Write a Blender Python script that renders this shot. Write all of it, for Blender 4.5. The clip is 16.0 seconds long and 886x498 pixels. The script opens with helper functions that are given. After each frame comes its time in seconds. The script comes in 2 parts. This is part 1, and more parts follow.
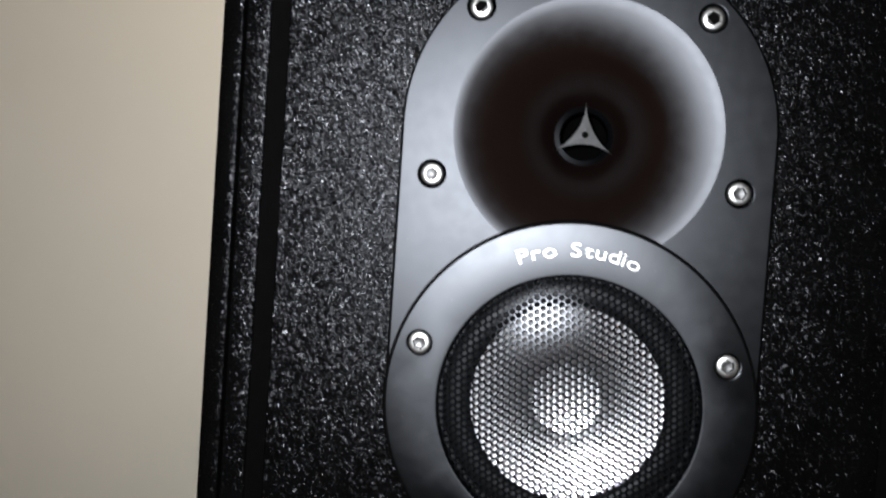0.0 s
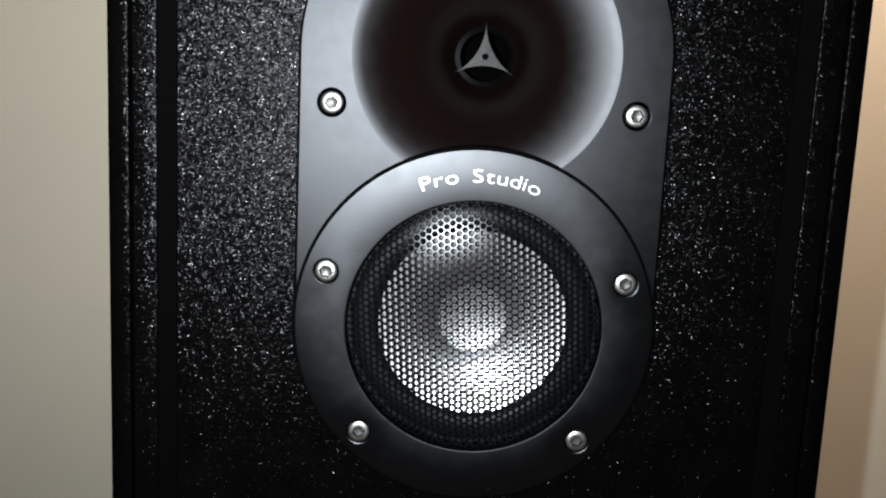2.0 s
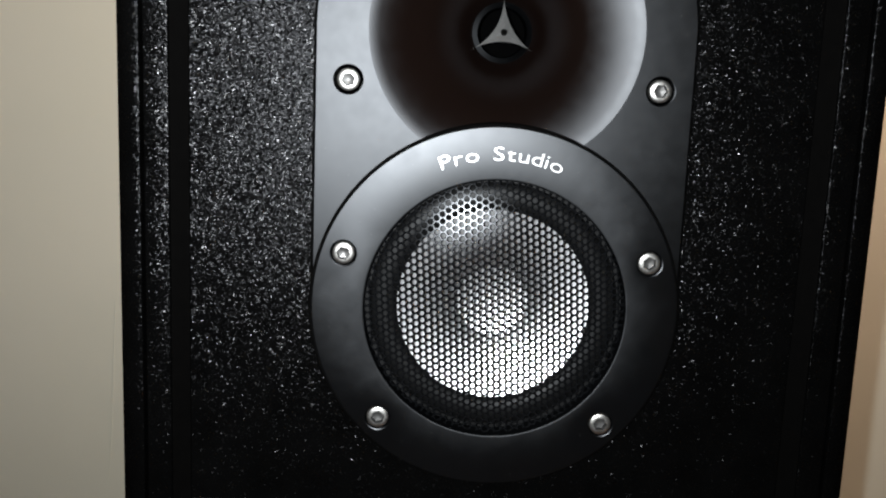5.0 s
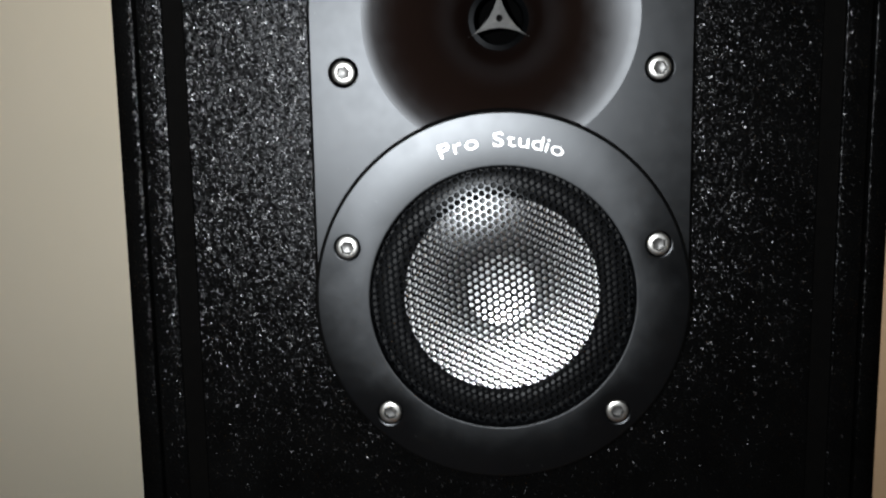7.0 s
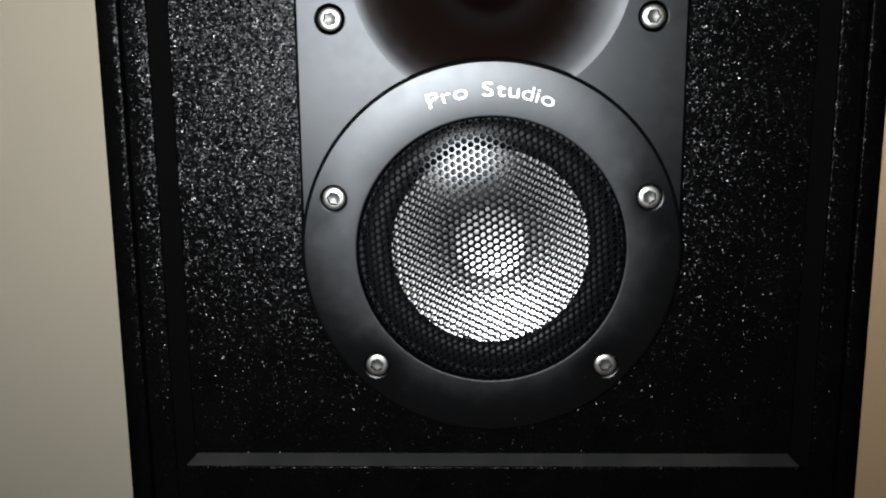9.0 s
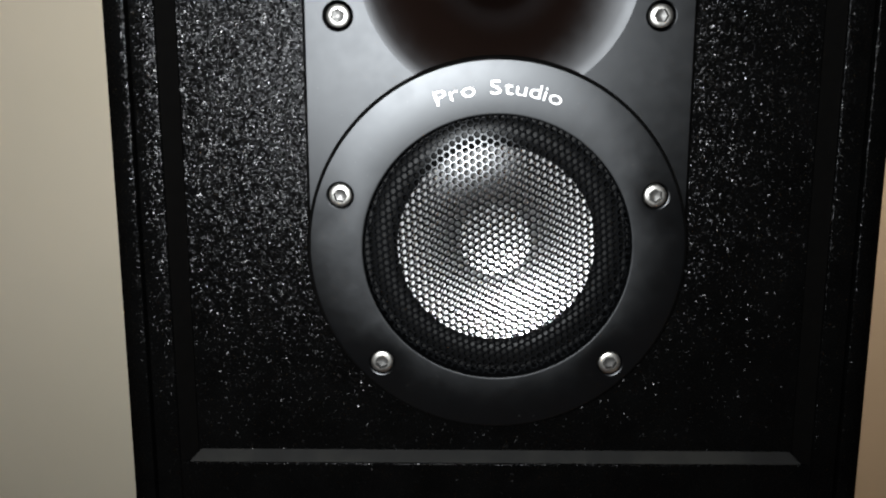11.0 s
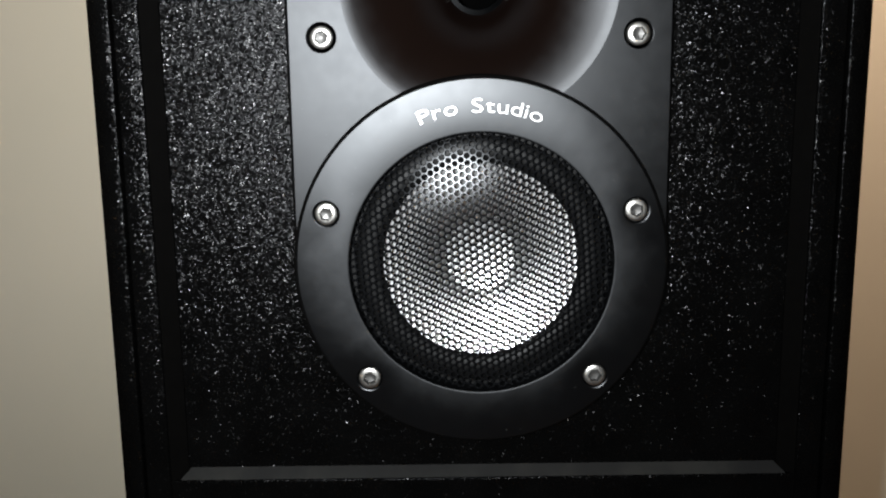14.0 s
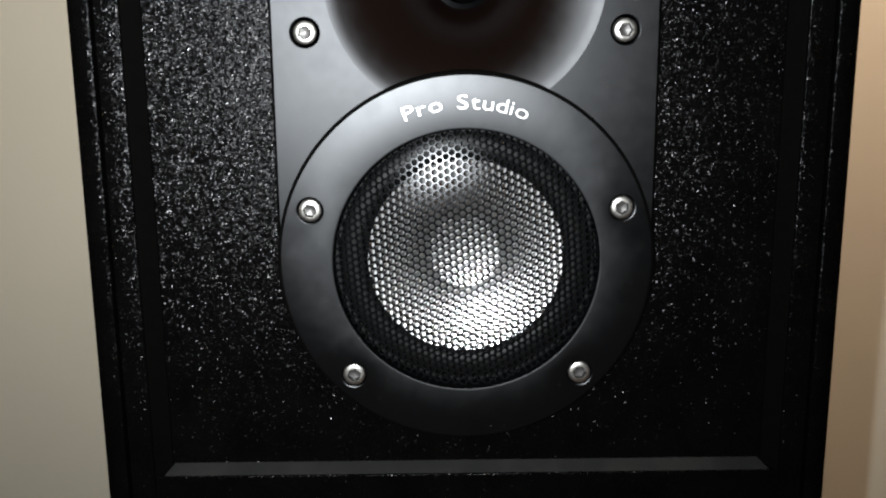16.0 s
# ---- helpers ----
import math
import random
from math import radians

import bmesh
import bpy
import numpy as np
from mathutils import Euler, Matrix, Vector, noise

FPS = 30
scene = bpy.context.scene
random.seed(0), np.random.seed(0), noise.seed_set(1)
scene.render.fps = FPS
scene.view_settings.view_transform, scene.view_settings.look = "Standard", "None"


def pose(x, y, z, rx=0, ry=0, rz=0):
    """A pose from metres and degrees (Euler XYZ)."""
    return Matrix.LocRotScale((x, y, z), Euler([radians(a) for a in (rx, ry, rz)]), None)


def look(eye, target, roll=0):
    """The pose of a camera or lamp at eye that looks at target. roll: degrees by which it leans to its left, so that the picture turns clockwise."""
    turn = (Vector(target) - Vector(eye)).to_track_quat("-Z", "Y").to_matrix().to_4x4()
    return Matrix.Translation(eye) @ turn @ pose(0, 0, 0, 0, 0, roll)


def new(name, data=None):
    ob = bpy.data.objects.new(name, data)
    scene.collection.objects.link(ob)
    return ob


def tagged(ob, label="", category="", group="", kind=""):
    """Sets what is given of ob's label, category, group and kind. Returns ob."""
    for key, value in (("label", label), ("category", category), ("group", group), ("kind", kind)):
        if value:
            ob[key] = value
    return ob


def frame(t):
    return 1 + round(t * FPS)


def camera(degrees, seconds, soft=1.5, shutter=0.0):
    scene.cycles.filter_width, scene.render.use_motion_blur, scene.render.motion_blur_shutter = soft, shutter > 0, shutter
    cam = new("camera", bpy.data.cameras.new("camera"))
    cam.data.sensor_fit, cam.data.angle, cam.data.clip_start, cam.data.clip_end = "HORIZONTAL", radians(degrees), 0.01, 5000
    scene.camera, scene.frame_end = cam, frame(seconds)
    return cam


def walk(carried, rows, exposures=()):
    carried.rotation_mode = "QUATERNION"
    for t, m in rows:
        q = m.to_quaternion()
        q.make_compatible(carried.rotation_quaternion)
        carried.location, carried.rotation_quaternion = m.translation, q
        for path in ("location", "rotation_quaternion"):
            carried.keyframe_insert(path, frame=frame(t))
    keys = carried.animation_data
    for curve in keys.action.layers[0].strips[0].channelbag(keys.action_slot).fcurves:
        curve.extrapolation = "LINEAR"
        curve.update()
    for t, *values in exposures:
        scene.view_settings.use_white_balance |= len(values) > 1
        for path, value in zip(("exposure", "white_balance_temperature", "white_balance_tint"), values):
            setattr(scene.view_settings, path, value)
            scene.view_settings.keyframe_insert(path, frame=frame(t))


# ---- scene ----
cam = camera(47.0, 16.0, soft=2.1, shutter=0.5)
PATH = [
    (0, (-0.02097, -0.39277, 0.87572), (-0.17936, 1.59875, 0.78209), 3.88),
    (0.5, (-0.02437, -0.39568, 0.88746), (-0.11306, 1.58956, 0.66165), 3.69),
    (1, (-0.01925, -0.39709, 0.8818), (-0.06402, 1.5927, 0.68502), 3.88),
    (1.5, (-0.0264, -0.39716, 0.87733), (-0.00766, 1.59264, 0.67648), 3.48),
    (2, (-0.01602, -0.39307, 0.90108), (-0.00279, 1.57591, 0.55041), 2.68),
    (2.5, (-0.02125, -0.39097, 0.88511), (0.02532, 1.59004, 0.61416), 2.88),
    (3, (-0.0232, -0.38976, 0.87999), (-0.00674, 1.59279, 0.61687), 2.92),
    (3.5, (-0.02105, -0.3896, 0.88411), (-0.0127, 1.58895, 0.59209), 2.62),
    (4, (-0.017, -0.39005, 0.88168), (-0.01094, 1.59182, 0.6131), 2.87),
    (4.5, (-0.01883, -0.38992, 0.88761), (-0.06823, 1.58996, 0.60894), 2.69),
    (4.7, (-0.03055, -0.3859, 0.89503), (0.01936, 1.57985, 0.52987), 2.51),
    (6.8, (-0.00075, -0.38297, 0.87088), (-0.09987, 1.59487, 0.59106), -1.51),
    (7, (-0.00892, -0.38257, 0.88142), (-0.07876, 1.59037, 0.56107), -0.97),
    (7.5, (-0.01053, -0.38148, 0.87813), (-0.05952, 1.58682, 0.52686), -0.54),
    (8, (-0.01077, -0.38003, 0.88279), (-0.03831, 1.58231, 0.49748), -0.49),
    (8.5, (-0.00441, -0.37921, 0.88301), (-0.05927, 1.58325, 0.50128), -0.37),
    (8.7, (-0.00583, -0.37725, 0.88127), (-0.05996, 1.57777, 0.46301), -0.57),
    (10.8, (-0.01299, -0.37879, 0.88097), (-0.03658, 1.58184, 0.48681), 0.41),
    (11, (-0.01499, -0.3777, 0.88257), (-0.04294, 1.57561, 0.45386), -0.01),
    (11.5, (-0.01076, -0.37853, 0.88537), (-0.03447, 1.58566, 0.50932), -0.42),
    (12, (-0.01172, -0.37848, 0.88595), (-0.02905, 1.57555, 0.45993), -0.75),
    (12.5, (-0.01353, -0.37977, 0.88495), (-0.00648, 1.57397, 0.45734), -0.80),
    (13, (-0.00521, -0.37975, 0.89026), (-0.04238, 1.57501, 0.4689), -0.62),
    (13.5, (-0.0155, -0.37959, 0.88623), (-0.0279, 1.57867, 0.47993), -0.42),
    (14, (-0.01348, -0.38275, 0.88381), (-0.01951, 1.57723, 0.48579), -0.77),
    (14.5, (-0.01145, -0.38066, 0.88752), (0.00972, 1.57357, 0.46262), -0.26),
    (15, (-0.0158, -0.38147, 0.88742), (0.00276, 1.57516, 0.47359), -0.70),
    (15.5, (-0.01071, -0.38085, 0.88266), (-0.01176, 1.57378, 0.45908), -1.12),
    (16, (-0.01085, -0.37909, 0.891), (-0.00056, 1.57111, 0.44756), -0.52),
]
walk(cam, [(t, look(eye, target, roll)) for t, eye, target, roll in PATH],
     exposures=[(0, 0.22, 6200, 14), (1, 0.14, 6250, 12), (2, 0.1, 6250, 10), (3.5, 0.06, 6350, 10), (7, 0.1, 6400, 10), (12, 0.12, 6500, 10), (16, 0.12, 6500, 10)])

# ---- light ----
world = bpy.data.worlds.new("night_room")
scene.world = world
world.use_nodes = True
world.node_tree.nodes["Background"].inputs["Color"].default_value = (1.0, 0.8, 0.6, 1)
world.node_tree.nodes["Background"].inputs["Strength"].default_value = 0.01


def area_lamp(name, eye, target, size, watts, colour, spread=180):
    data = bpy.data.lights.new(name, "AREA")
    data.shape, data.size, data.energy, data.color = "DISK", size, watts, colour
    data.spread = radians(spread)
    ob = new(name, data)
    ob.matrix_world = look(eye, target)
    return ob


# small white torch beside the lens, and the warm room lamp to the side
area_lamp("torch", (-0.050, -0.392, 0.898), (-0.085, 0.0, 0.920), 0.008, 1.68, (0.94, 0.98, 1.0), 120)
area_lamp("room_lamp", (0.36, 0.24, 1.46), (0.10, 0.50, 0.95), 0.30, 8.8, (1.0, 0.70, 0.52))


# ---- materials ----
def material(name):
    m = bpy.data.materials.new(name)
    m.use_nodes = True
    return m, m.node_tree.nodes, m.node_tree.links, m.node_tree.nodes["Principled BSDF"]


def coords(nodes, links, scale=(1, 1, 1)):
    tc, mp = nodes.new("ShaderNodeTexCoord"), nodes.new("ShaderNodeMapping")
    mp.inputs["Scale"].default_value = scale
    links.new(tc.outputs["Object"], mp.inputs["Vector"])
    return mp.outputs["Vector"]


def noise_tex(nodes, links, vec, scale, detail=4, rough=0.55):
    n = nodes.new("ShaderNodeTexNoise")
    n.inputs["Scale"].default_value, n.inputs["Detail"].default_value = scale, detail
    n.inputs["Roughness"].default_value = rough
    links.new(vec, n.inputs["Vector"])
    return n.outputs["Fac"]


def ramp(nodes, links, fac, stops):
    r = nodes.new("ShaderNodeValToRGB")
    e = r.color_ramp.elements
    while len(e) < len(stops):
        e.new(0.5)
    for el, (p, c) in zip(e, stops):
        el.position = p
        el.color = (*c, 1) if isinstance(c, tuple) else (c, c, c, 1)
    links.new(fac, r.inputs["Fac"])
    return r.outputs["Color"]


def bump(nodes, links, height, strength, distance, normal=None):
    b = nodes.new("ShaderNodeBump")
    b.inputs["Strength"].default_value, b.inputs["Distance"].default_value = strength, distance
    links.new(height, b.inputs["Height"])
    if normal:
        links.new(normal, b.inputs["Normal"])
    return b.outputs["Normal"]


def glossy_coat(n, l, p, base, normal, rough, tint):
    """Replaces the default shader by a black body under a thin satin coat."""
    out = n["Material Output"]
    body, coat, add = n.new("ShaderNodeBsdfDiffuse"), n.new("ShaderNodeBsdfAnisotropic"), n.new("ShaderNodeAddShader")
    coat.distribution = "BECKMANN"
    l.new(base, body.inputs["Color"])
    for link, socket in ((rough, coat.inputs["Roughness"]), (tint, coat.inputs["Color"]), (normal, coat.inputs["Normal"]), (normal, body.inputs["Normal"])):
        l.new(link, socket)
    l.new(body.outputs["BSDF"], add.inputs[0])
    l.new(coat.outputs["BSDF"], add.inputs[1])
    l.new(add.outputs["Shader"], out.inputs["Surface"])
    n.remove(p)


def textured_paint():
    """Black structured paint: a skin of small facets that lean every way, a few of them mirror-bright."""
    m, n, l, p = material("black_structured_paint")
    v = coords(n, l)
    base = ramp(n, l, noise_tex(n, l, v, 60), [(0.3, (0.0011, 0.0011, 0.0011)), (0.7, (0.0019, 0.0019, 0.0019))])
    wob = n.new("ShaderNodeTexNoise")
    wob.inputs["Scale"].default_value, wob.inputs["Detail"].default_value = 1400, 2
    l.new(v, wob.inputs["Vector"])
    warp = n.new("ShaderNodeVectorMath")
    warp.operation = "MULTIPLY_ADD"
    warp.inputs[1].default_value = (0.0011, 0.0011, 0.0011)
    l.new(wob.outputs["Color"], warp.inputs[0])
    l.new(v, warp.inputs[2])
    cell = n.new("ShaderNodeTexVoronoi")
    cell.inputs["Scale"].default_value = 2500
    l.new(warp.outputs["Vector"], cell.inputs["Vector"])
    lean = n.new("ShaderNodeVectorMath")
    lean.operation = "SUBTRACT"
    lean.inputs[1].default_value = (0.5, 0.5, 0.5)
    l.new(cell.outputs["Color"], lean.inputs[0])
    pick = n.new("ShaderNodeTexWhiteNoise")
    l.new(cell.outputs["Position"], pick.inputs["Vector"])
    grow = n.new("ShaderNodeVectorMath")
    grow.operation = "SCALE"
    l.new(ramp(n, l, pick.outputs["Value"], [(0.0, 0.24), (0.72, 0.44), (1.0, 0.51)]), grow.inputs["Scale"])
    l.new(lean.outputs["Vector"], grow.inputs[0])
    geo = n.new("ShaderNodeNewGeometry")
    both = n.new("ShaderNodeVectorMath")
    both.operation = "ADD"
    l.new(grow.outputs["Vector"], both.inputs[0])
    l.new(geo.outputs["Normal"], both.inputs[1])
    unit = n.new("ShaderNodeVectorMath")
    unit.operation = "NORMALIZE"
    l.new(both.outputs["Vector"], unit.inputs[0])
    b1 = bump(n, l, noise_tex(n, l, v, 420, 3, 0.6), 0.45, 0.0005, unit.outputs["Vector"])
    gloss = ramp(n, l, noise_tex(n, l, v, 700), [(0.3, 0.23), (0.7, 0.34)])
    # most facets are dull, a few are bright; rubbed and dusty patches shift the share
    shift = n.new("ShaderNodeMath")
    shift.operation = "MULTIPLY_ADD"
    shift.inputs[1].default_value = 0.22
    l.new(noise_tex(n, l, v, 160, 5, 0.7), shift.inputs[0])
    share = n.new("ShaderNodeMath")
    share.operation = "MULTIPLY"
    share.inputs[1].default_value = 0.86
    l.new(pick.outputs["Value"], share.inputs[0])
    l.new(share.outputs["Value"], shift.inputs[2])
    tint = ramp(n, l, shift.outputs["Value"], [(0.12, (0.0023, 0.0023, 0.0024)), (0.70, (0.0060, 0.0060, 0.0062)), (0.88, (0.0125, 0.0125, 0.013)), (0.98, (0.033, 0.033, 0.033))])
    glossy_coat(n, l, p, base, b1, gloss, tint)
    return m


def satin_black(name, rough, tint, base=0.0009, grain=0.000012, hue=(0.95, 1.0, 1.1), dust=0.7):
    m, n, l, p = material(name)
    v = coords(n, l)
    colour = ramp(n, l, noise_tex(n, l, v, 25), [(0.3, tuple(base * 0.9 * h for h in hue)), (0.7, tuple(base * 1.15 * h for h in hue))])
    gloss = ramp(n, l, noise_tex(n, l, v, 180, 5), [(0.25, rough - 0.012), (0.75, rough + 0.012)])
    coat = ramp(n, l, noise_tex(n, l, v, 55, 6), [(0.3, (tint * 0.94, tint * 0.97, tint * 1.01)), (0.7, (tint * 1.02, tint * 1.05, tint * 1.09))])
    # settled specks of dust
    cell = n.new("ShaderNodeTexVoronoi")
    cell.inputs["Scale"].default_value = 260
    l.new(v, cell.inputs["Vector"])
    pick = n.new("ShaderNodeTexWhiteNoise")
    l.new(cell.outputs["Position"], pick.inputs["Vector"])
    speck = n.new("ShaderNodeMath")
    speck.operation = "MULTIPLY"
    l.new(ramp(n, l, cell.outputs["Distance"], [(0.04, 1.0), (0.075, 0.0)]), speck.inputs[0])
    l.new(ramp(n, l, pick.outputs["Value"], [(0.55, 0.0), (1.0, dust)]), speck.inputs[1])
    dusty = n.new("ShaderNodeMix")
    dusty.data_type = "RGBA"
    l.new(speck.outputs["Value"], dusty.inputs["Factor"])
    l.new(colour, dusty.inputs[6])
    dusty.inputs[7].default_value = (0.07, 0.068, 0.064, 1)
    colour = dusty.outputs[2]
    glossy_coat(n, l, p, colour, bump(n, l, noise_tex(n, l, v, 2600, 2), 0.5, grain), gloss, coat)
    return m


def steel():
    m, n, l, p = material("screw_steel")
    v = coords(n, l)
    p.inputs["Metallic"].default_value = 1.0
    l.new(ramp(n, l, noise_tex(n, l, v, 700), [(0.3, (0.38, 0.37, 0.35)), (0.7, (0.55, 0.54, 0.51))]), p.inputs["Base Color"])
    l.new(ramp(n, l, noise_tex(n, l, v, 1500), [(0.3, 0.30), (0.7, 0.44)]), p.inputs["Roughness"])
    return m


def plain(name, colour, rough, metal=0.0, var=0.12, scale=200, grain=0.00003, spec=0.5):
    m, n, l, p = material(name)
    v = coords(n, l)
    l.new(ramp(n, l, noise_tex(n, l, v, scale), [(0.3, tuple(c * (1 - var) for c in colour)), (0.7, tuple(min(1, c * (1 + var)) for c in colour))]), p.inputs["Base Color"])
    p.inputs["Roughness"].default_value, p.inputs["Metallic"].default_value = rough, metal
    p.inputs["Specular IOR Level"].default_value = spec
    l.new(bump(n, l, noise_tex(n, l, v, scale * 6, 3), 0.4, grain), p.inputs["Normal"])
    return m


def wall_paint():
    m, n, l, p = material("cream_wall_paint")
    v = coords(n, l)
    l.new(ramp(n, l, noise_tex(n, l, v, 3.5, 6), [(0.3, (0.630, 0.640, 0.535)), (0.7, (0.675, 0.677, 0.578))]), p.inputs["Base Color"])
    p.inputs["Roughness"].default_value = 0.75
    b1 = bump(n, l, noise_tex(n, l, v, 9, 3), 0.2, 0.004)
    l.new(bump(n, l, noise_tex(n, l, v, 260, 4), 0.15, 0.0003, b1), p.inputs["Normal"])
    return m


def dusty_black():
    """Smooth black edge with settled grey dust, wiped in places."""
    m, n, l, p = material("dusty_black_edge")
    v = coords(n, l, (1, 1, 1))
    l.new(ramp(n, l, noise_tex(n, l, v, 26, 7, 0.68), [(0.38, (0.0012, 0.0011, 0.0010)), (0.5, (0.0042, 0.0041, 0.0035)), (0.62, (0.0105, 0.010, 0.0083))]), p.inputs["Base Color"])
    p.inputs["Roughness"].default_value = 0.7
    l.new(bump(n, l, noise_tex(n, l, v, 1800, 3), 0.5, 0.0001), p.inputs["Normal"])
    return m


PAINT = textured_paint()
PLATE = satin_black("satin_black_plate", 0.40, 0.0240)
RING = satin_black("satin_black_ring", 0.395, 0.036, 0.0026)
# the horn's brown hue paints in the warm room light it reflects
HORN = satin_black("satin_black_horn", 0.40, 0.026, 0.0026, 0.000012, (1.5, 0.85, 0.68), 0.12)
EDGE = plain("smooth_black_edge", (0.0015, 0.0014, 0.0013), 0.8, spec=0.02)
MESH = satin_black("black_steel_mesh", 0.25, 0.020, 0.0048, 0.000008)
CONE = plain("silver_grey_cone", (0.88, 0.88, 0.89), 0.40, 1.0, 0.05, 500)
RUBBER = plain("black_rubber", (0.003, 0.003, 0.003), 0.45, spec=0.15)
PIT = plain("dark_inside", (0.001, 0.001, 0.001), 0.9, spec=0.0)
PLUG = plain("brushed_alloy", (0.085, 0.083, 0.08), 0.5, 0.2, 0.14, 400)
LIP = satin_black("satin_black_lip", 0.36, 0.008)
SILVER = plain("silver_print", (0.62, 0.62, 0.61), 0.36, 0.75, 0.22, 900)
STEEL = steel()
# darker copy of the screw steel: the recess shade is in its colour
SOCKET = plain("shaded_socket_steel", (0.075, 0.073, 0.07), 0.38, 0.6, 0.2, 900)
DUST = dusty_black()
WALL = wall_paint()
CEIL = plain("ceiling_white", (0.75, 0.73, 0.70), 0.8, scale=8)
FLOOR = plain("floor_brown_wood", (0.20, 0.12, 0.07), 0.5, scale=12)


# ---- building helpers ----
def mesh_object(name, bm, mat, parent=None, label="", smooth=0.6):
    bmesh.ops.recalc_face_normals(bm, faces=bm.faces)
    me = bpy.data.meshes.new(name)
    bm.to_mesh(me)
    bm.free()
    me.materials.append(mat)
    if smooth:
        me.polygons.foreach_set("use_smooth", [True] * len(me.polygons))
        me.set_sharp_from_angle(angle=smooth)
    ob = new(name, me)
    ob.parent = parent
    if label:
        tagged(ob, label)
    return ob


def part(name, bm, mat, parent, label="", smooth=0.6):
    return mesh_object(name, bm, mat, parent, label, smooth)


def box(x0, x1, y0, y1, z0, z1, bevel=0.0):
    bm = bmesh.new()
    bmesh.ops.create_cube(bm, size=1)
    for v in bm.verts:
        v.co = ((x0, x1)[v.co.x > 0], (y0, y1)[v.co.y > 0], (z0, z1)[v.co.z > 0])
    if bevel:
        bmesh.ops.bevel(bm, geom=bm.edges[:], offset=bevel, segments=3, affect="EDGES", profile=0.5)
    return bm


def lathe(profile, cx, cz, n=96, bm=None, shape=None):
    """Revolves (radius, y) round the axis through (cx, cz) along y. shape(i, a) scales a radius."""
    bm = bm or bmesh.new()
    rows = []
    for i, (r, y) in enumerate(profile):
        if r < 1e-7:
            rows.append([bm.verts.new((cx, y, cz))] * n)
            continue
        row = []
        for k in range(n):
            a = 2 * math.pi * k / n
            rr = r * (shape(i, a) if shape else 1)
            row.append(bm.verts.new((cx + rr * math.cos(a), y, cz + rr * math.sin(a))))
        rows.append(row)
    for a, b in zip(rows, rows[1:]):
        for k in range(n):
            q = []
            for v in (a[k], a[(k + 1) % n], b[(k + 1) % n], b[k]):
                if v not in q:
                    q.append(v)
            if len(q) > 2:
                bm.faces.new(q)
    return bm


def circle(cx, cz, r, n=64):
    return [(cx + r * math.cos(2 * math.pi * k / n), cz + r * math.sin(2 * math.pi * k / n)) for k in range(n)]


def plate(outline, holes, y, back, chamfer):
    """A flat plate with chamfered rims. outline(d) and each hole(d) give the loop, drawn in by d into the plate."""
    bm = bmesh.new()
    edges = []
    for loop in (outline, *holes):
        levels = []
        for d, yy in ((chamfer, y), (chamfer * 0.3, y + chamfer * 0.3), (0, y + chamfer), (0, back)):
            levels.append([bm.verts.new((px, yy, pz)) for px, pz in loop(d)])
        k = len(levels[0])
        for a, b in zip(levels, levels[1:]):
            for i in range(k):
                bm.faces.new((a[i], a[(i + 1) % k], b[(i + 1) % k], b[i]))
        edges += [bm.edges.get((levels[0][i], levels[0][(i + 1) % k])) for i in range(k)]
    bmesh.ops.triangle_fill(bm, edges=edges, use_beauty=True, use_dissolve=False, normal=(0, -1, 0))
    return bm


def sweep(profile, z0, z1, side=1):
    """An upright moulding: (x, y) outline, closed, from z0 to z1. side -1 mirrors it."""
    bm = bmesh.new()
    lo = [bm.verts.new((side * x, y, z0)) for x, y in profile]
    hi = [bm.verts.new((side * x, y, z1)) for x, y in profile]
    k = len(profile)
    for i in range(k):
        bm.faces.new((lo[i], lo[(i + 1) % k], hi[(i + 1) % k], hi[i]))
    bm.faces.new(lo)
    bm.faces.new(hi)
    return bm


# ---- the room ----
ROOM_X, ROOM_BACK, ROOM_FRONT, ROOM_Z = 2.0, 0.50, -2.8, 2.5
T = 0.12
tagged(mesh_object("floor", box(-ROOM_X - T, ROOM_X + T, ROOM_FRONT - T, ROOM_BACK + T, -T, 0), FLOOR), "brown wooden floor under the loudspeaker", "floor", kind="structure")
tagged(mesh_object("ceiling", box(-ROOM_X - T, ROOM_X + T, ROOM_FRONT - T, ROOM_BACK + T, ROOM_Z, ROOM_Z + T), CEIL), "plain white painted ceiling", "ceiling", kind="structure")
tagged(mesh_object("wall_north", box(-ROOM_X - T, ROOM_X + T, ROOM_BACK, ROOM_BACK + T, 0, ROOM_Z), WALL), "cream painted plaster wall behind the loudspeaker", "wall", kind="structure")
tagged(mesh_object("wall_south", box(-ROOM_X - T, ROOM_X + T, ROOM_FRONT - T, ROOM_FRONT, 0, ROOM_Z), WALL), "cream painted plaster wall", "wall", kind="structure")
tagged(mesh_object("wall_west", box(-ROOM_X - T, -ROOM_X, ROOM_FRONT, ROOM_BACK, 0, ROOM_Z), WALL), "cream painted plaster wall", "wall", kind="structure")
tagged(mesh_object("wall_east", box(ROOM_X, ROOM_X + T, ROOM_FRONT, ROOM_BACK, 0, ROOM_Z), WALL), "cream painted plaster wall", "wall", kind="structure")

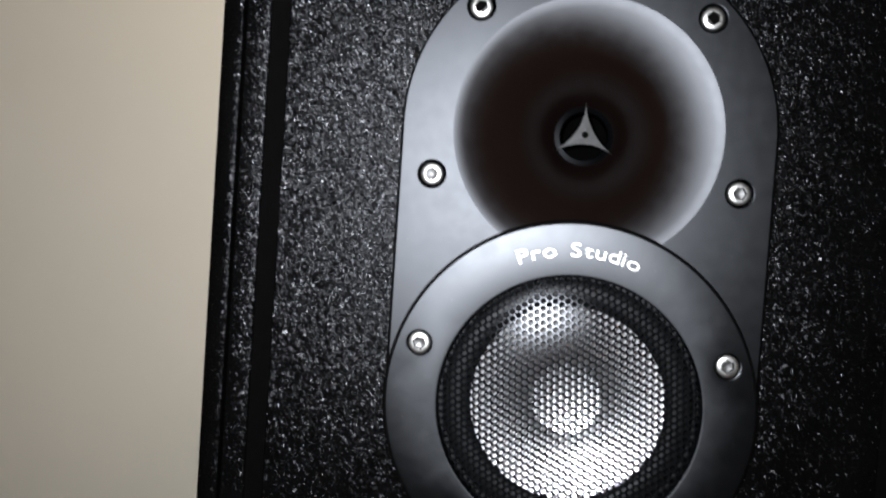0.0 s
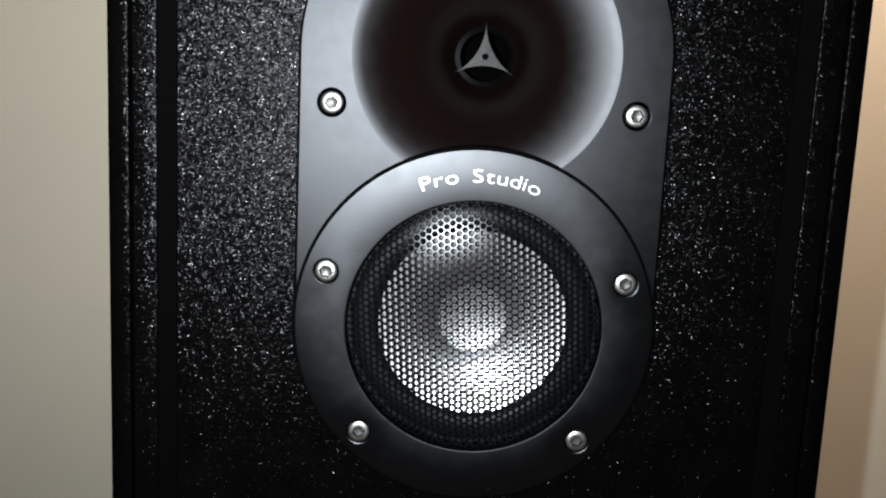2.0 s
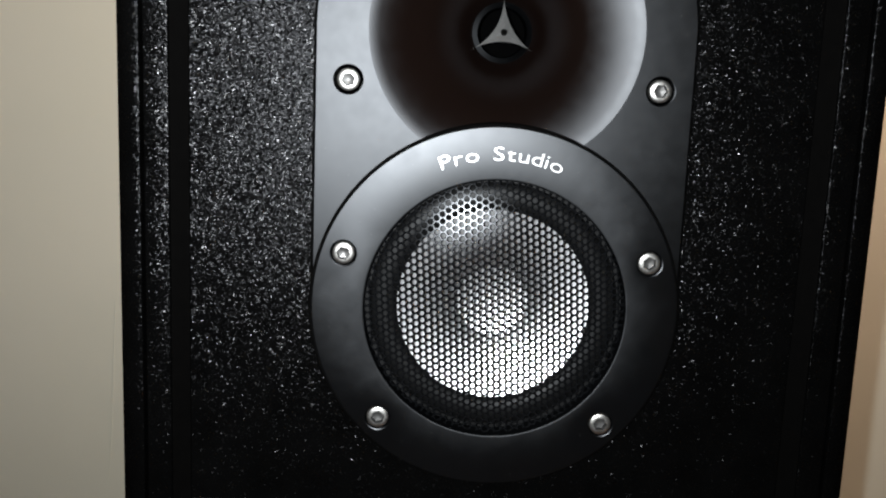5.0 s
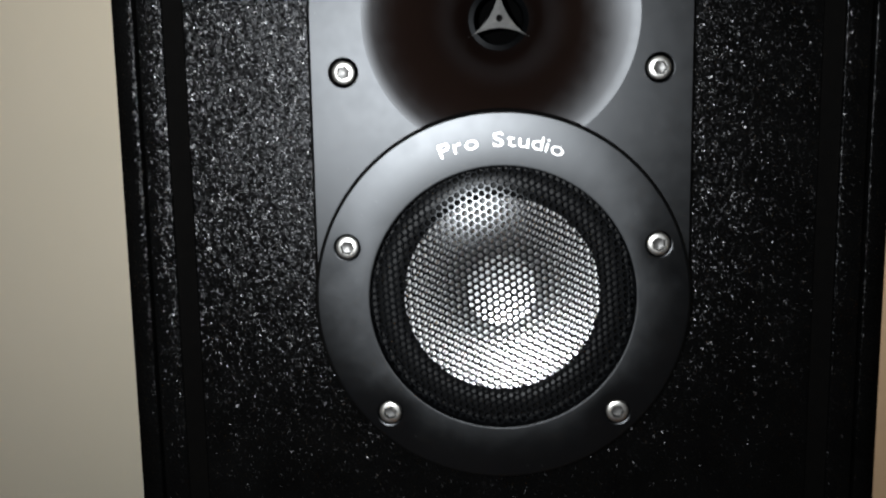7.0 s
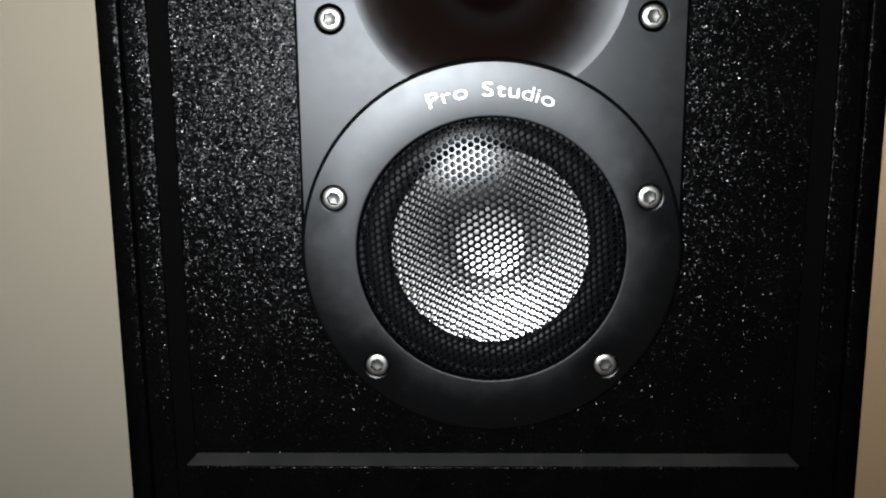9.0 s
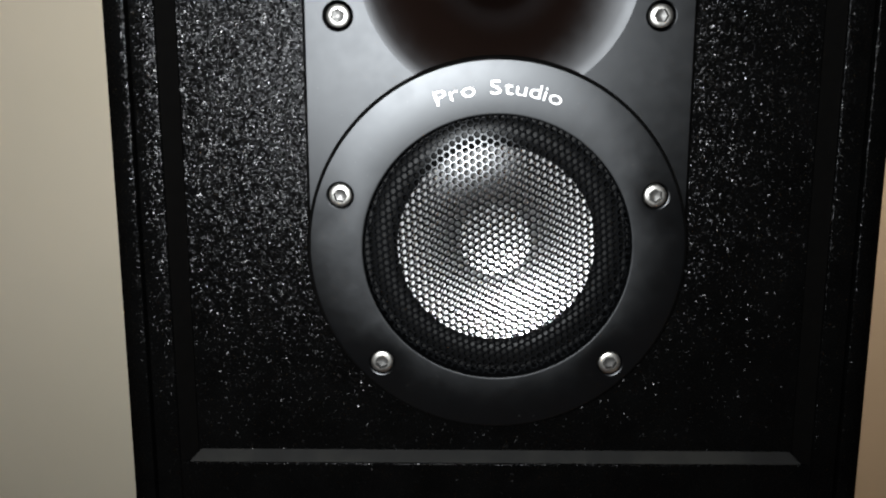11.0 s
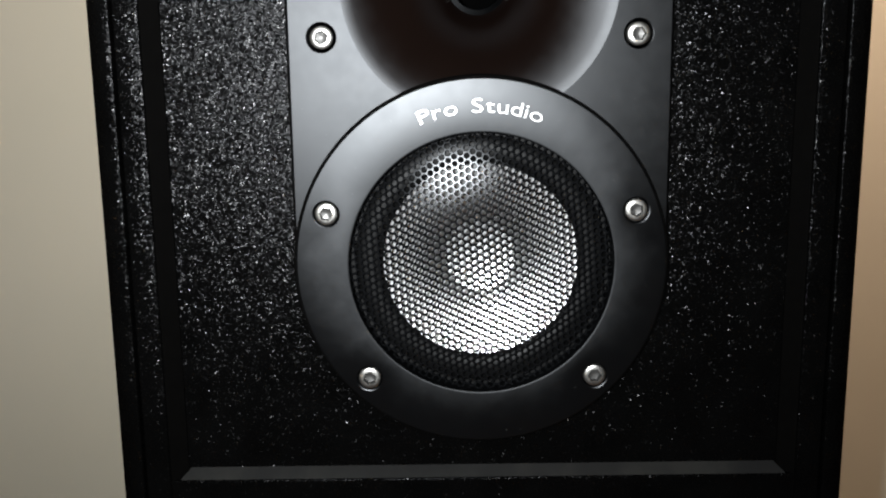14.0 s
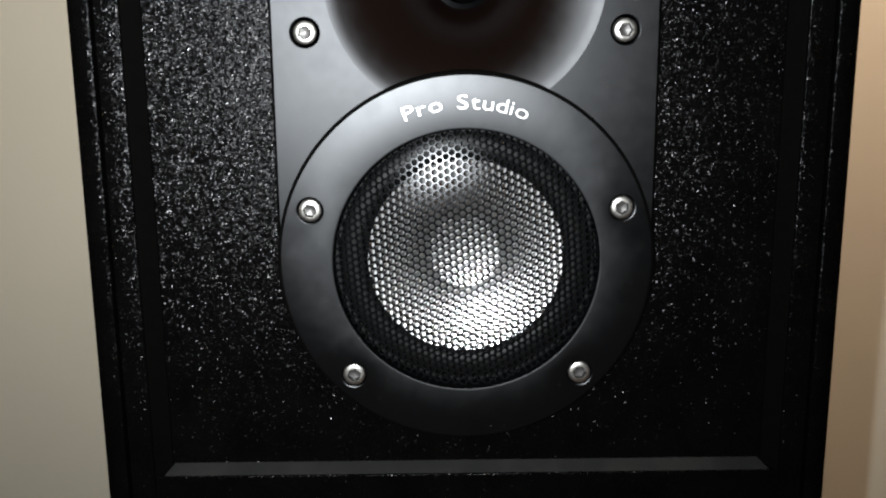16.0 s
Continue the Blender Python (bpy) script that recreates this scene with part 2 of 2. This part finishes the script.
# a thin raised streak on the wall beside the loudspeaker
bm = bmesh.new()
left, right = [], []
for k in range(15):
    u = k / 14
    x, z = -0.3085 + 0.0105 * u + 0.0006 * math.sin(5 * u), 0.50 + 0.175 * u
    w = 0.0007 * math.sin(math.pi * (0.08 + 0.84 * u))
    left.append((x - w, z))
    right.append((x + w, z))
rim = [[bm.verts.new((x, ROOM_BACK - y, z)) for x, z in row] for row, y in ((left, 0.0), (left, 0.00025), (right, 0.00025), (right, 0.0))]
for a, b in zip(rim, rim[1:]):
    for k in range(14):
        bm.faces.new((a[k], a[k + 1], b[k + 1], b[k]))
part("wall_streak", bm, WALL, bpy.data.objects["wall_north"], "thin raised streak", smooth=0)

# ---- the loudspeaker ----
DRIVER_Z, HORN_Z, RIM = 0.800, 0.906, 0.071
PANEL_Y, FRAME_Y = 0.003, -0.002
TOP = 1.06
speaker = tagged(new("loudspeaker"), "black tower loudspeaker with horn and silver cone, standing on floor", "loudspeaker")

# hollow cabinet: back, top and bottom boards in one body
body = bmesh.new()
for b in ((-0.1278, 0.1278, 0.284, 0.30, 0.0, TOP), (-0.1278, 0.1278, 0.0118, 0.2838, TOP - 0.018, TOP), (-0.1278, 0.1278, 0.0118, 0.2838, 0.0, 0.018)):
    piece = box(*b)
    me = bpy.data.meshes.new("board")
    piece.to_mesh(me)
    piece.free()
    body.from_mesh(me)
    bpy.data.meshes.remove(me)
part("cabinet", body, PAINT, speaker, "black structured paint box", smooth=0)


def panel_outline(d):
    return [(-0.1182 + d, 0.7163 + d), (0.1182 - d, 0.7163 + d), (0.1182 - d, 1.02 - d), (-0.1182 + d, 1.02 - d)]


def panel_hole(d):
    r = 0.062 + d
    top = [(r * math.cos(math.pi * k / 32), HORN_Z + r * math.sin(math.pi * k / 32)) for k in range(33)]
    return top + [(-x, 2 * DRIVER_Z - (z - HORN_Z + DRIVER_Z)) for x, z in top]


part("front_panel", plate(panel_outline, [panel_hole], PANEL_Y, 0.0118, 0.0002), PAINT, speaker, "recessed black panel with pebbled paint", smooth=0)


def rounded(cx, cy, r, a0, a1, n=8):
    return [(cx + r * math.cos(radians(a0 + (a1 - a0) * i / n)), cy + r * math.sin(radians(a0 + (a1 - a0) * i / n))) for i in range(n + 1)]


for side in (-1, 1):
    part("inner_bevel", sweep([(0.1184, 0.0117), (0.1184, PANEL_Y), (0.1242, FRAME_Y - 0.0002), (0.1245, FRAME_Y + 0.0002), (0.1245, 0.0117)], 0.700, 1.045, side),
         EDGE, speaker, "smooth black bevelled edge", smooth=0)
    part("side_rail", sweep([(0.1247, 0.0116)] + rounded(0.1254, FRAME_Y + 0.0007, 0.0007, 180, 270, 5) + rounded(0.1336, FRAME_Y + 0.0006, 0.0006, 270, 360, 4) + [(0.1342, 0.0116)], 0.020, 1.045, side),
         PAINT, speaker, "black structured paint rail", smooth=0.6)
    part("corner_moulding", sweep([(0.1355, 0.0115)] + rounded(0.1361, FRAME_Y + 0.0006, 0.0006, 180, 270, 4) + rounded(0.1375, FRAME_Y + 0.008, 0.008, -90, 0, 10) + [(0.1455, 0.0115)], 0.020, TOP, side),
         PAINT, speaker, "rounded black corner strip", smooth=0.6)
    part("side_panel", box(0.1280 if side > 0 else -0.1455, 0.1455 if side > 0 else -0.1280, 0.0117, 0.30, 0.0, TOP), PAINT, speaker, "black structured paint side", smooth=0)

# ledge below the recessed panel
bm = bmesh.new()
pts = [(-0.1172, PANEL_Y, 0.7168), (0.1172, PANEL_Y, 0.7168), (0.1208, FRAME_Y, 0.7135), (-0.1208, FRAME_Y, 0.7135)]
front = [bm.verts.new(p) for p in pts]
rear = [bm.verts.new((x, 0.0116, z - 0.0005)) for x, y, z in pts]
bm.faces.new(front)
bm.faces.new(rear)
for i in range(4):
    bm.faces.new((front[i], front[(i + 1) % 4], rear[(i + 1) % 4], rear[i]))
part("lower_bevel", bm, DUST, speaker, "black bevelled ledge with grey dust", smooth=0)
part("lower_panel", box(-0.1245, 0.1245, FRAME_Y, 0.0118, 0.02, 0.7132, 0.0006), PAINT, speaker, "black structured paint panel", smooth=0)
part("top_rail", box(-0.1245, 0.1245, FRAME_Y, 0.0118, 1.022, 1.045, 0.0006), PAINT, speaker, "black structured paint rail", smooth=0)

# screws: one mesh, shared
SCREW_R, SCREW_CIRCLE = 0.0043, 0.0625


def screw_mesh():
    prof = [(0.0043, 0.0030), (0.0043, -0.0001), (0.0041, -0.0004), (0.0037, -0.00062), (0.0031, -0.00076), (0.00272, -0.00080), (0.0026, -0.0006), (0.0025, 0.0018), (0.0008, 0.0021), (0.0, 0.0022)]

    def hexagon(i, a):
        if i < 5 or i > 7:
            return 1
        return math.cos(math.pi / 6) / math.cos((a % (math.pi / 3)) - math.pi / 6)

    bm = lathe(prof, 0, 0, 48, None, hexagon)
    bmesh.ops.recalc_face_normals(bm, faces=bm.faces)
    me = bpy.data.meshes.new("screw")
    bm.to_mesh(me)
    bm.free()
    me.materials.append(STEEL)
    me.materials.append(SOCKET)
    for face in me.polygons:
        face.material_index = int(math.hypot(face.center.x, face.center.z) < 0.00255 and face.center.y > -0.0005)
    me.polygons.foreach_set("use_smooth", [True] * len(me.polygons))
    me.set_sharp_from_angle(angle=0.3)
    return me


SCREW = screw_mesh()


def screws(places, parent, y):
    for i, (x, z) in enumerate(places):
        ob = new("screw", SCREW)
        ob.parent = parent
        ob.matrix_basis = pose(x, y, z, 0, 17 * i + 9, 0)
        tagged(ob, "bright steel socket head screw")


UPPER = [(-0.0437, 0.951), (0.0437, 0.951), (-0.0585, 0.886), (0.0585, 0.886)]
LOWER = [(-0.0588, 0.8205), (0.0588, 0.8205), (-0.0440, 0.7552), (0.0440, 0.7552)]


MOUTH = 0.0508


def hole(x, z, r):
    return lambda d: circle(x, z, r + d, 40)


# horn plate: straight sides run down beside the driver ring, the lower rim is arched round it
def horn_plate_outline(d):
    r, a, b, low = RIM - d, RIM - 0.0045 + d, MOUTH + 0.6 * d, DRIVER_Z + 0.012 + d
    h = HORN_Z - DRIVER_Z
    zi = (h * h + a * a - b * b) / (2 * h)
    xi = math.sqrt(a * a - zi * zi)
    pts = [(r * math.cos(math.pi * k / 64), HORN_Z + r * math.sin(math.pi * k / 64)) for k in range(65)]
    a0, a1 = math.asin((low - DRIVER_Z) / a), math.atan2(zi, xi)
    arch = [(a * math.cos(a0 + (a1 - a0) * k / 24), DRIVER_Z + a * math.sin(a0 + (a1 - a0) * k / 24)) for k in range(24)]
    f0 = math.atan2(zi - h, -xi) + 2 * math.pi
    f1 = math.atan2(zi - h, xi)
    mouth = [(b * math.cos(f0 + (f1 - f0) * k / 110), HORN_Z + b * math.sin(f0 + (f1 - f0) * k / 110)) for k in range(111)]
    left = [(-x, z) for x, z in arch]
    return pts + [(-r, 0.86), (-r, low)] + left + mouth + arch[::-1] + [(r, low), (r, 0.86)]


horn_plate = part("horn_plate", plate(horn_plate_outline, [hole(x, z, 0.0051) for x, z in UPPER], 0.0, 0.0110, 0.0006),
                  PLATE, speaker, "satin black plate with straight sides and round top", smooth=0.3)
screws(UPPER, horn_plate, 0.0009)


def stadium(d):
    r = RIM + 0.0007 - d
    top = [(r * math.cos(math.pi * k / 48), HORN_Z + r * math.sin(math.pi * k / 48)) for k in range(49)]
    return top + [(-x, DRIVER_Z + HORN_Z - z) for x, z in top]


# added black strip that draws the shadow gap round the plate
part("plate_gap_shade", plate(stadium, [panel_hole], 0.0018, 0.0105, 0.0003), EDGE, horn_plate, "black strip in place of gap shade")

# horn: a flare that leaves the plate at a shallow angle and steepens to the throat
THROAT = 0.0118
prof, y = [(MOUTH + 0.0006, -0.0001), (MOUTH, 0.0)], 0.0
for i in range(1, 97):
    u = (i - 0.5) / 96
    y += (MOUTH - THROAT) / 96 * math.tan(radians(10.5 + 4 * min(1.0, u / 0.09) + 28 * u + 44 * max(0.0, u - 0.5)))
    prof.append((MOUTH + (THROAT - MOUTH) * i / 96, y))
DEPTH = y
prof += [(THROAT - 0.0004, DEPTH + 0.002), (THROAT - 0.0006, DEPTH + 0.006)]
horn = part("horn", lathe(prof, 0, HORN_Z, 128), HORN, speaker, "deep satin black flared horn", smooth=0.9)
part("throat", lathe([(THROAT - 0.0007, DEPTH + 0.0055), (THROAT - 0.001, DEPTH + 0.02), (0, DEPTH + 0.022)], 0, HORN_Z, 48), PIT, horn, "black throat")

# phase plug: three knife-thin arms with hollow sides, swept back from a small hub
bm = bmesh.new()
ARMS, PLUG_Y, PLUG_R, HUB_R, STEPS = 3, DEPTH - 0.0095, 0.0162, 0.0036, 20
outline = []
for k in range(ARMS):
    a0, a1 = (math.pi / 2 + 2 * math.pi * (k + e) / ARMS for e in (0, 1))
    mid, c = (a0 + a1) / 2, 2 * (HUB_R - PLUG_R / 4)
    for i in range(STEPS):
        u = i / STEPS
        outline.append(tuple((1 - u) ** 2 * PLUG_R * f(a0) + 2 * u * (1 - u) * c * f(mid) + u * u * PLUG_R * f(a1) for f in (math.cos, math.sin)))
COUNT = len(outline)


def swept(x, z):
    return 0.0070 * (math.hypot(x, z) / PLUG_R) ** 1.3


edge = [bm.verts.new((x, PLUG_Y + swept(x, z), HORN_Z + z)) for x, z in outline]
inner = [bm.verts.new((x * 0.45, PLUG_Y + swept(x * 0.45, z * 0.45) - 0.0004, HORN_Z + z * 0.45)) for x, z in outline]
rear = [bm.verts.new((x * 0.93, PLUG_Y + swept(x, z) + 0.006, HORN_Z + z * 0.93)) for x, z in outline]
hub = [bm.verts.new((0.0010 * math.cos(2 * math.pi * (k + 15) / COUNT), PLUG_Y - 0.0006, HORN_Z + 0.0010 * math.sin(2 * math.pi * (k + 15) / COUNT))) for k in range(COUNT)]
pit = [bm.verts.new((v.co.x * 0.8, PLUG_Y + 0.003, HORN_Z + (v.co.z - HORN_Z) * 0.8)) for v in hub]
for a, b in ((rear, edge), (edge, inner), (inner, hub), (hub, pit)):
    for i in range(COUNT):
        bm.faces.new((a[i], a[(i + 1) % COUNT], b[(i + 1) % COUNT], b[i]))
bm.faces.new(pit)
plug = part("phase_plug", bm, PLUG, horn, "grey metal three-armed phase plug", smooth=0.5)
part("bolt", lathe([(0.0013, PLUG_Y + 0.001), (0.0013, PLUG_Y - 0.0007), (0.0010, PLUG_Y - 0.0010), (0.0, PLUG_Y - 0.0010)], 0, HORN_Z, 24), EDGE, plug, "small black bolt")

# rounded lip at the throat, its outer side falling away
part("throat_lip", lathe([(0.0126, DEPTH + 0.004), (0.0124, DEPTH - 0.0002), (0.0100, DEPTH - 0.0008), (0.0097, DEPTH - 0.0006), (0.0095, DEPTH + 0.004)], 0, HORN_Z, 64), LIP, horn, "dull black throat lip", smooth=0.5)

# driver ring
OPEN = 0.0506
ring = part("driver_ring", plate(lambda d: circle(0, DRIVER_Z, RIM - d, 160), [lambda d: circle(0, DRIVER_Z, OPEN + d * 1.4, 160)] + [hole(x, z, 0.0047) for x, z in LOWER],
                                 -0.0022, 0.0100, 0.0006), RING, speaker, "satin black ring round the driver", smooth=0.3)
for v in ring.data.vertices:
    if v.co.y < 0.0015:
        v.co.y += 0.068 * (math.hypot(v.co.x, v.co.z - DRIVER_Z) - 0.061)
screws(LOWER, ring, -0.0013)

# added black band in place of the dark, shaded gap round the ring
part("ring_gap_shade", lathe([(0.0690, 0.0090), (0.0690, -0.0003), (0.0716, -0.0003), (0.0720, 0.0002), (0.0720, 0.0090)], 0, DRIVER_Z, 160), EDGE, ring, "black strip in place of gap shade")

# lettering along the arc of the ring
def lettering(words, radius, height, length, y, parent):
    bm = bmesh.new()
    glyphs, x = [], 0.0
    for ch in words:
        if ch == " ":
            x += 0.42
            continue
        cu = bpy.data.curves.new("glyph", "FONT")
        cu.body, cu.size, cu.offset, cu.extrude, cu.resolution_u = ch, 1.0, -0.010, 0.012, 4
        ob = new("glyph", cu)
        dg = bpy.context.evaluated_depsgraph_get()
        me = bpy.data.meshes.new_from_object(ob.evaluated_get(dg))
        xs = [v.co.x for v in me.vertices]
        glyphs.append((me, x - min(xs), x, x + max(xs) - min(xs)))
        x += max(xs) - min(xs) + 0.10
        bpy.data.objects.remove(ob)
        bpy.data.curves.remove(cu)
    total = x - 0.10
    wide = length / total
    for me, shift, a, b in glyphs:
        first = len(bm.verts)
        bm.from_mesh(me)
        bm.verts.ensure_lookup_table()
        ang = -((a + b) / 2 - total / 2) * wide / radius
        for v in bm.verts[first:]:
            lx, lz, ly = (v.co.x + shift - (a + b) / 2) * wide, v.co.y * height + radius, v.co.z * height
            v.co = (lx * math.cos(ang) - lz * math.sin(ang), y - ly, DRIVER_Z + lx * math.sin(ang) + lz * math.cos(ang))
        bpy.data.meshes.remove(me)
    return part("lettering", bm, SILVER, parent, "silver printed words on the ring", smooth=0)


lettering("Pro Studio", 0.0581, 0.0075, 0.0458, -0.0025, ring)


# perforated dome in front of the driver
def perforated(radius, pitch, hole_r, bulge, y0, thick):
    """Hexagonal cells, each with a round hole, on a shallow dome."""
    def place(x, z, back=0.0):
        return (x, y0 - bulge + bulge * (math.hypot(x, z) / radius) ** 3 - 0.012 * x + back, DRIVER_Z + z)

    verts, faces = [], []
    turn = radians(4)
    cos_t, sin_t = math.cos(turn), math.sin(turn)
    rows = int(radius / (pitch * 0.866)) + 1
    for j in range(-rows, rows + 1):
        for i in range(-rows, rows + 1):
            cz, cx = (i + 0.5 * (j % 2)) * pitch, j * pitch * 0.866
            cx, cz = cx * cos_t - cz * sin_t, cx * sin_t + cz * cos_t
            if cx * cx + cz * cz > (radius + 0.0004) ** 2:
                continue
            first = len(verts)
            for k in range(12):
                a = math.pi * k / 6 + turn
                rr = pitch / math.sqrt(3) * (1 if k % 2 == 0 else math.cos(math.pi / 6))
                verts.append(place(cx + rr * math.cos(a), cz + rr * math.sin(a)))
            for rad, back in ((hole_r * 1.11, 0.0), (hole_r * 1.0, thick * 0.25), (hole_r, thick)):
                for k in range(12):
                    a = math.pi * k / 6 + turn
                    verts.append(place(cx + rad * math.cos(a), cz + rad * math.sin(a), back))
            for lv in range(3):
                for k in range(12):
                    p, q = first + lv * 12, first + lv * 12 + 12
                    faces.append((p + k, p + (k + 1) % 12, q + (k + 1) % 12, q + k))
    me = bpy.data.meshes.new("grille")
    me.from_pydata(verts, [], faces)
    me.materials.append(MESH)
    ob = new("grille", me)
    return ob


grille = perforated(0.0509, 0.00272, 0.00108, 0.0048, 0.0012, 0.0006)
grille.parent = speaker
tagged(grille, "black perforated steel grille, slightly domed")

# driver behind it
CONE_R = 0.0384
driver = part("driver_basket", lathe([(0.0545, 0.0064), (0.0545, 0.0600), (0.020, 0.075), (0.0, 0.075)], 0, DRIVER_Z, 64), PIT, speaker, "black basket")
part("surround", lathe([(0.0540, 0.0066), (0.0500, 0.0072)] + [(0.0435 + 0.0055 * math.cos(math.pi * i / 14), 0.0072 - 0.0026 * math.sin(math.pi * i / 14)) for i in range(15)] + [(CONE_R, 0.0076), (CONE_R - 0.0008, 0.0084)], 0, DRIVER_Z, 96), RUBBER, driver, "black rubber half roll surround", smooth=0.9)
cone = [(CONE_R, 0.0078)]
for i in range(1, 13):
    u = i / 12
    cone.append((CONE_R + (0.0135 - CONE_R) * u, 0.0078 + 0.0066 * u + 0.0022 * u ** 4))
part("cone", lathe(cone, 0, DRIVER_Z, 96), CONE, driver, "bright silver grey cone", smooth=0.9)
cap = [(0.0142 * (1 - i / 14), 0.0160 + 0.0016 * (1 - (1 - i / 14) ** 2)) for i in range(15)]
part("dust_cap", lathe(cap, 0, DRIVER_Z, 64), CONE, driver, "hollow silver grey dust cap", smooth=0.9)
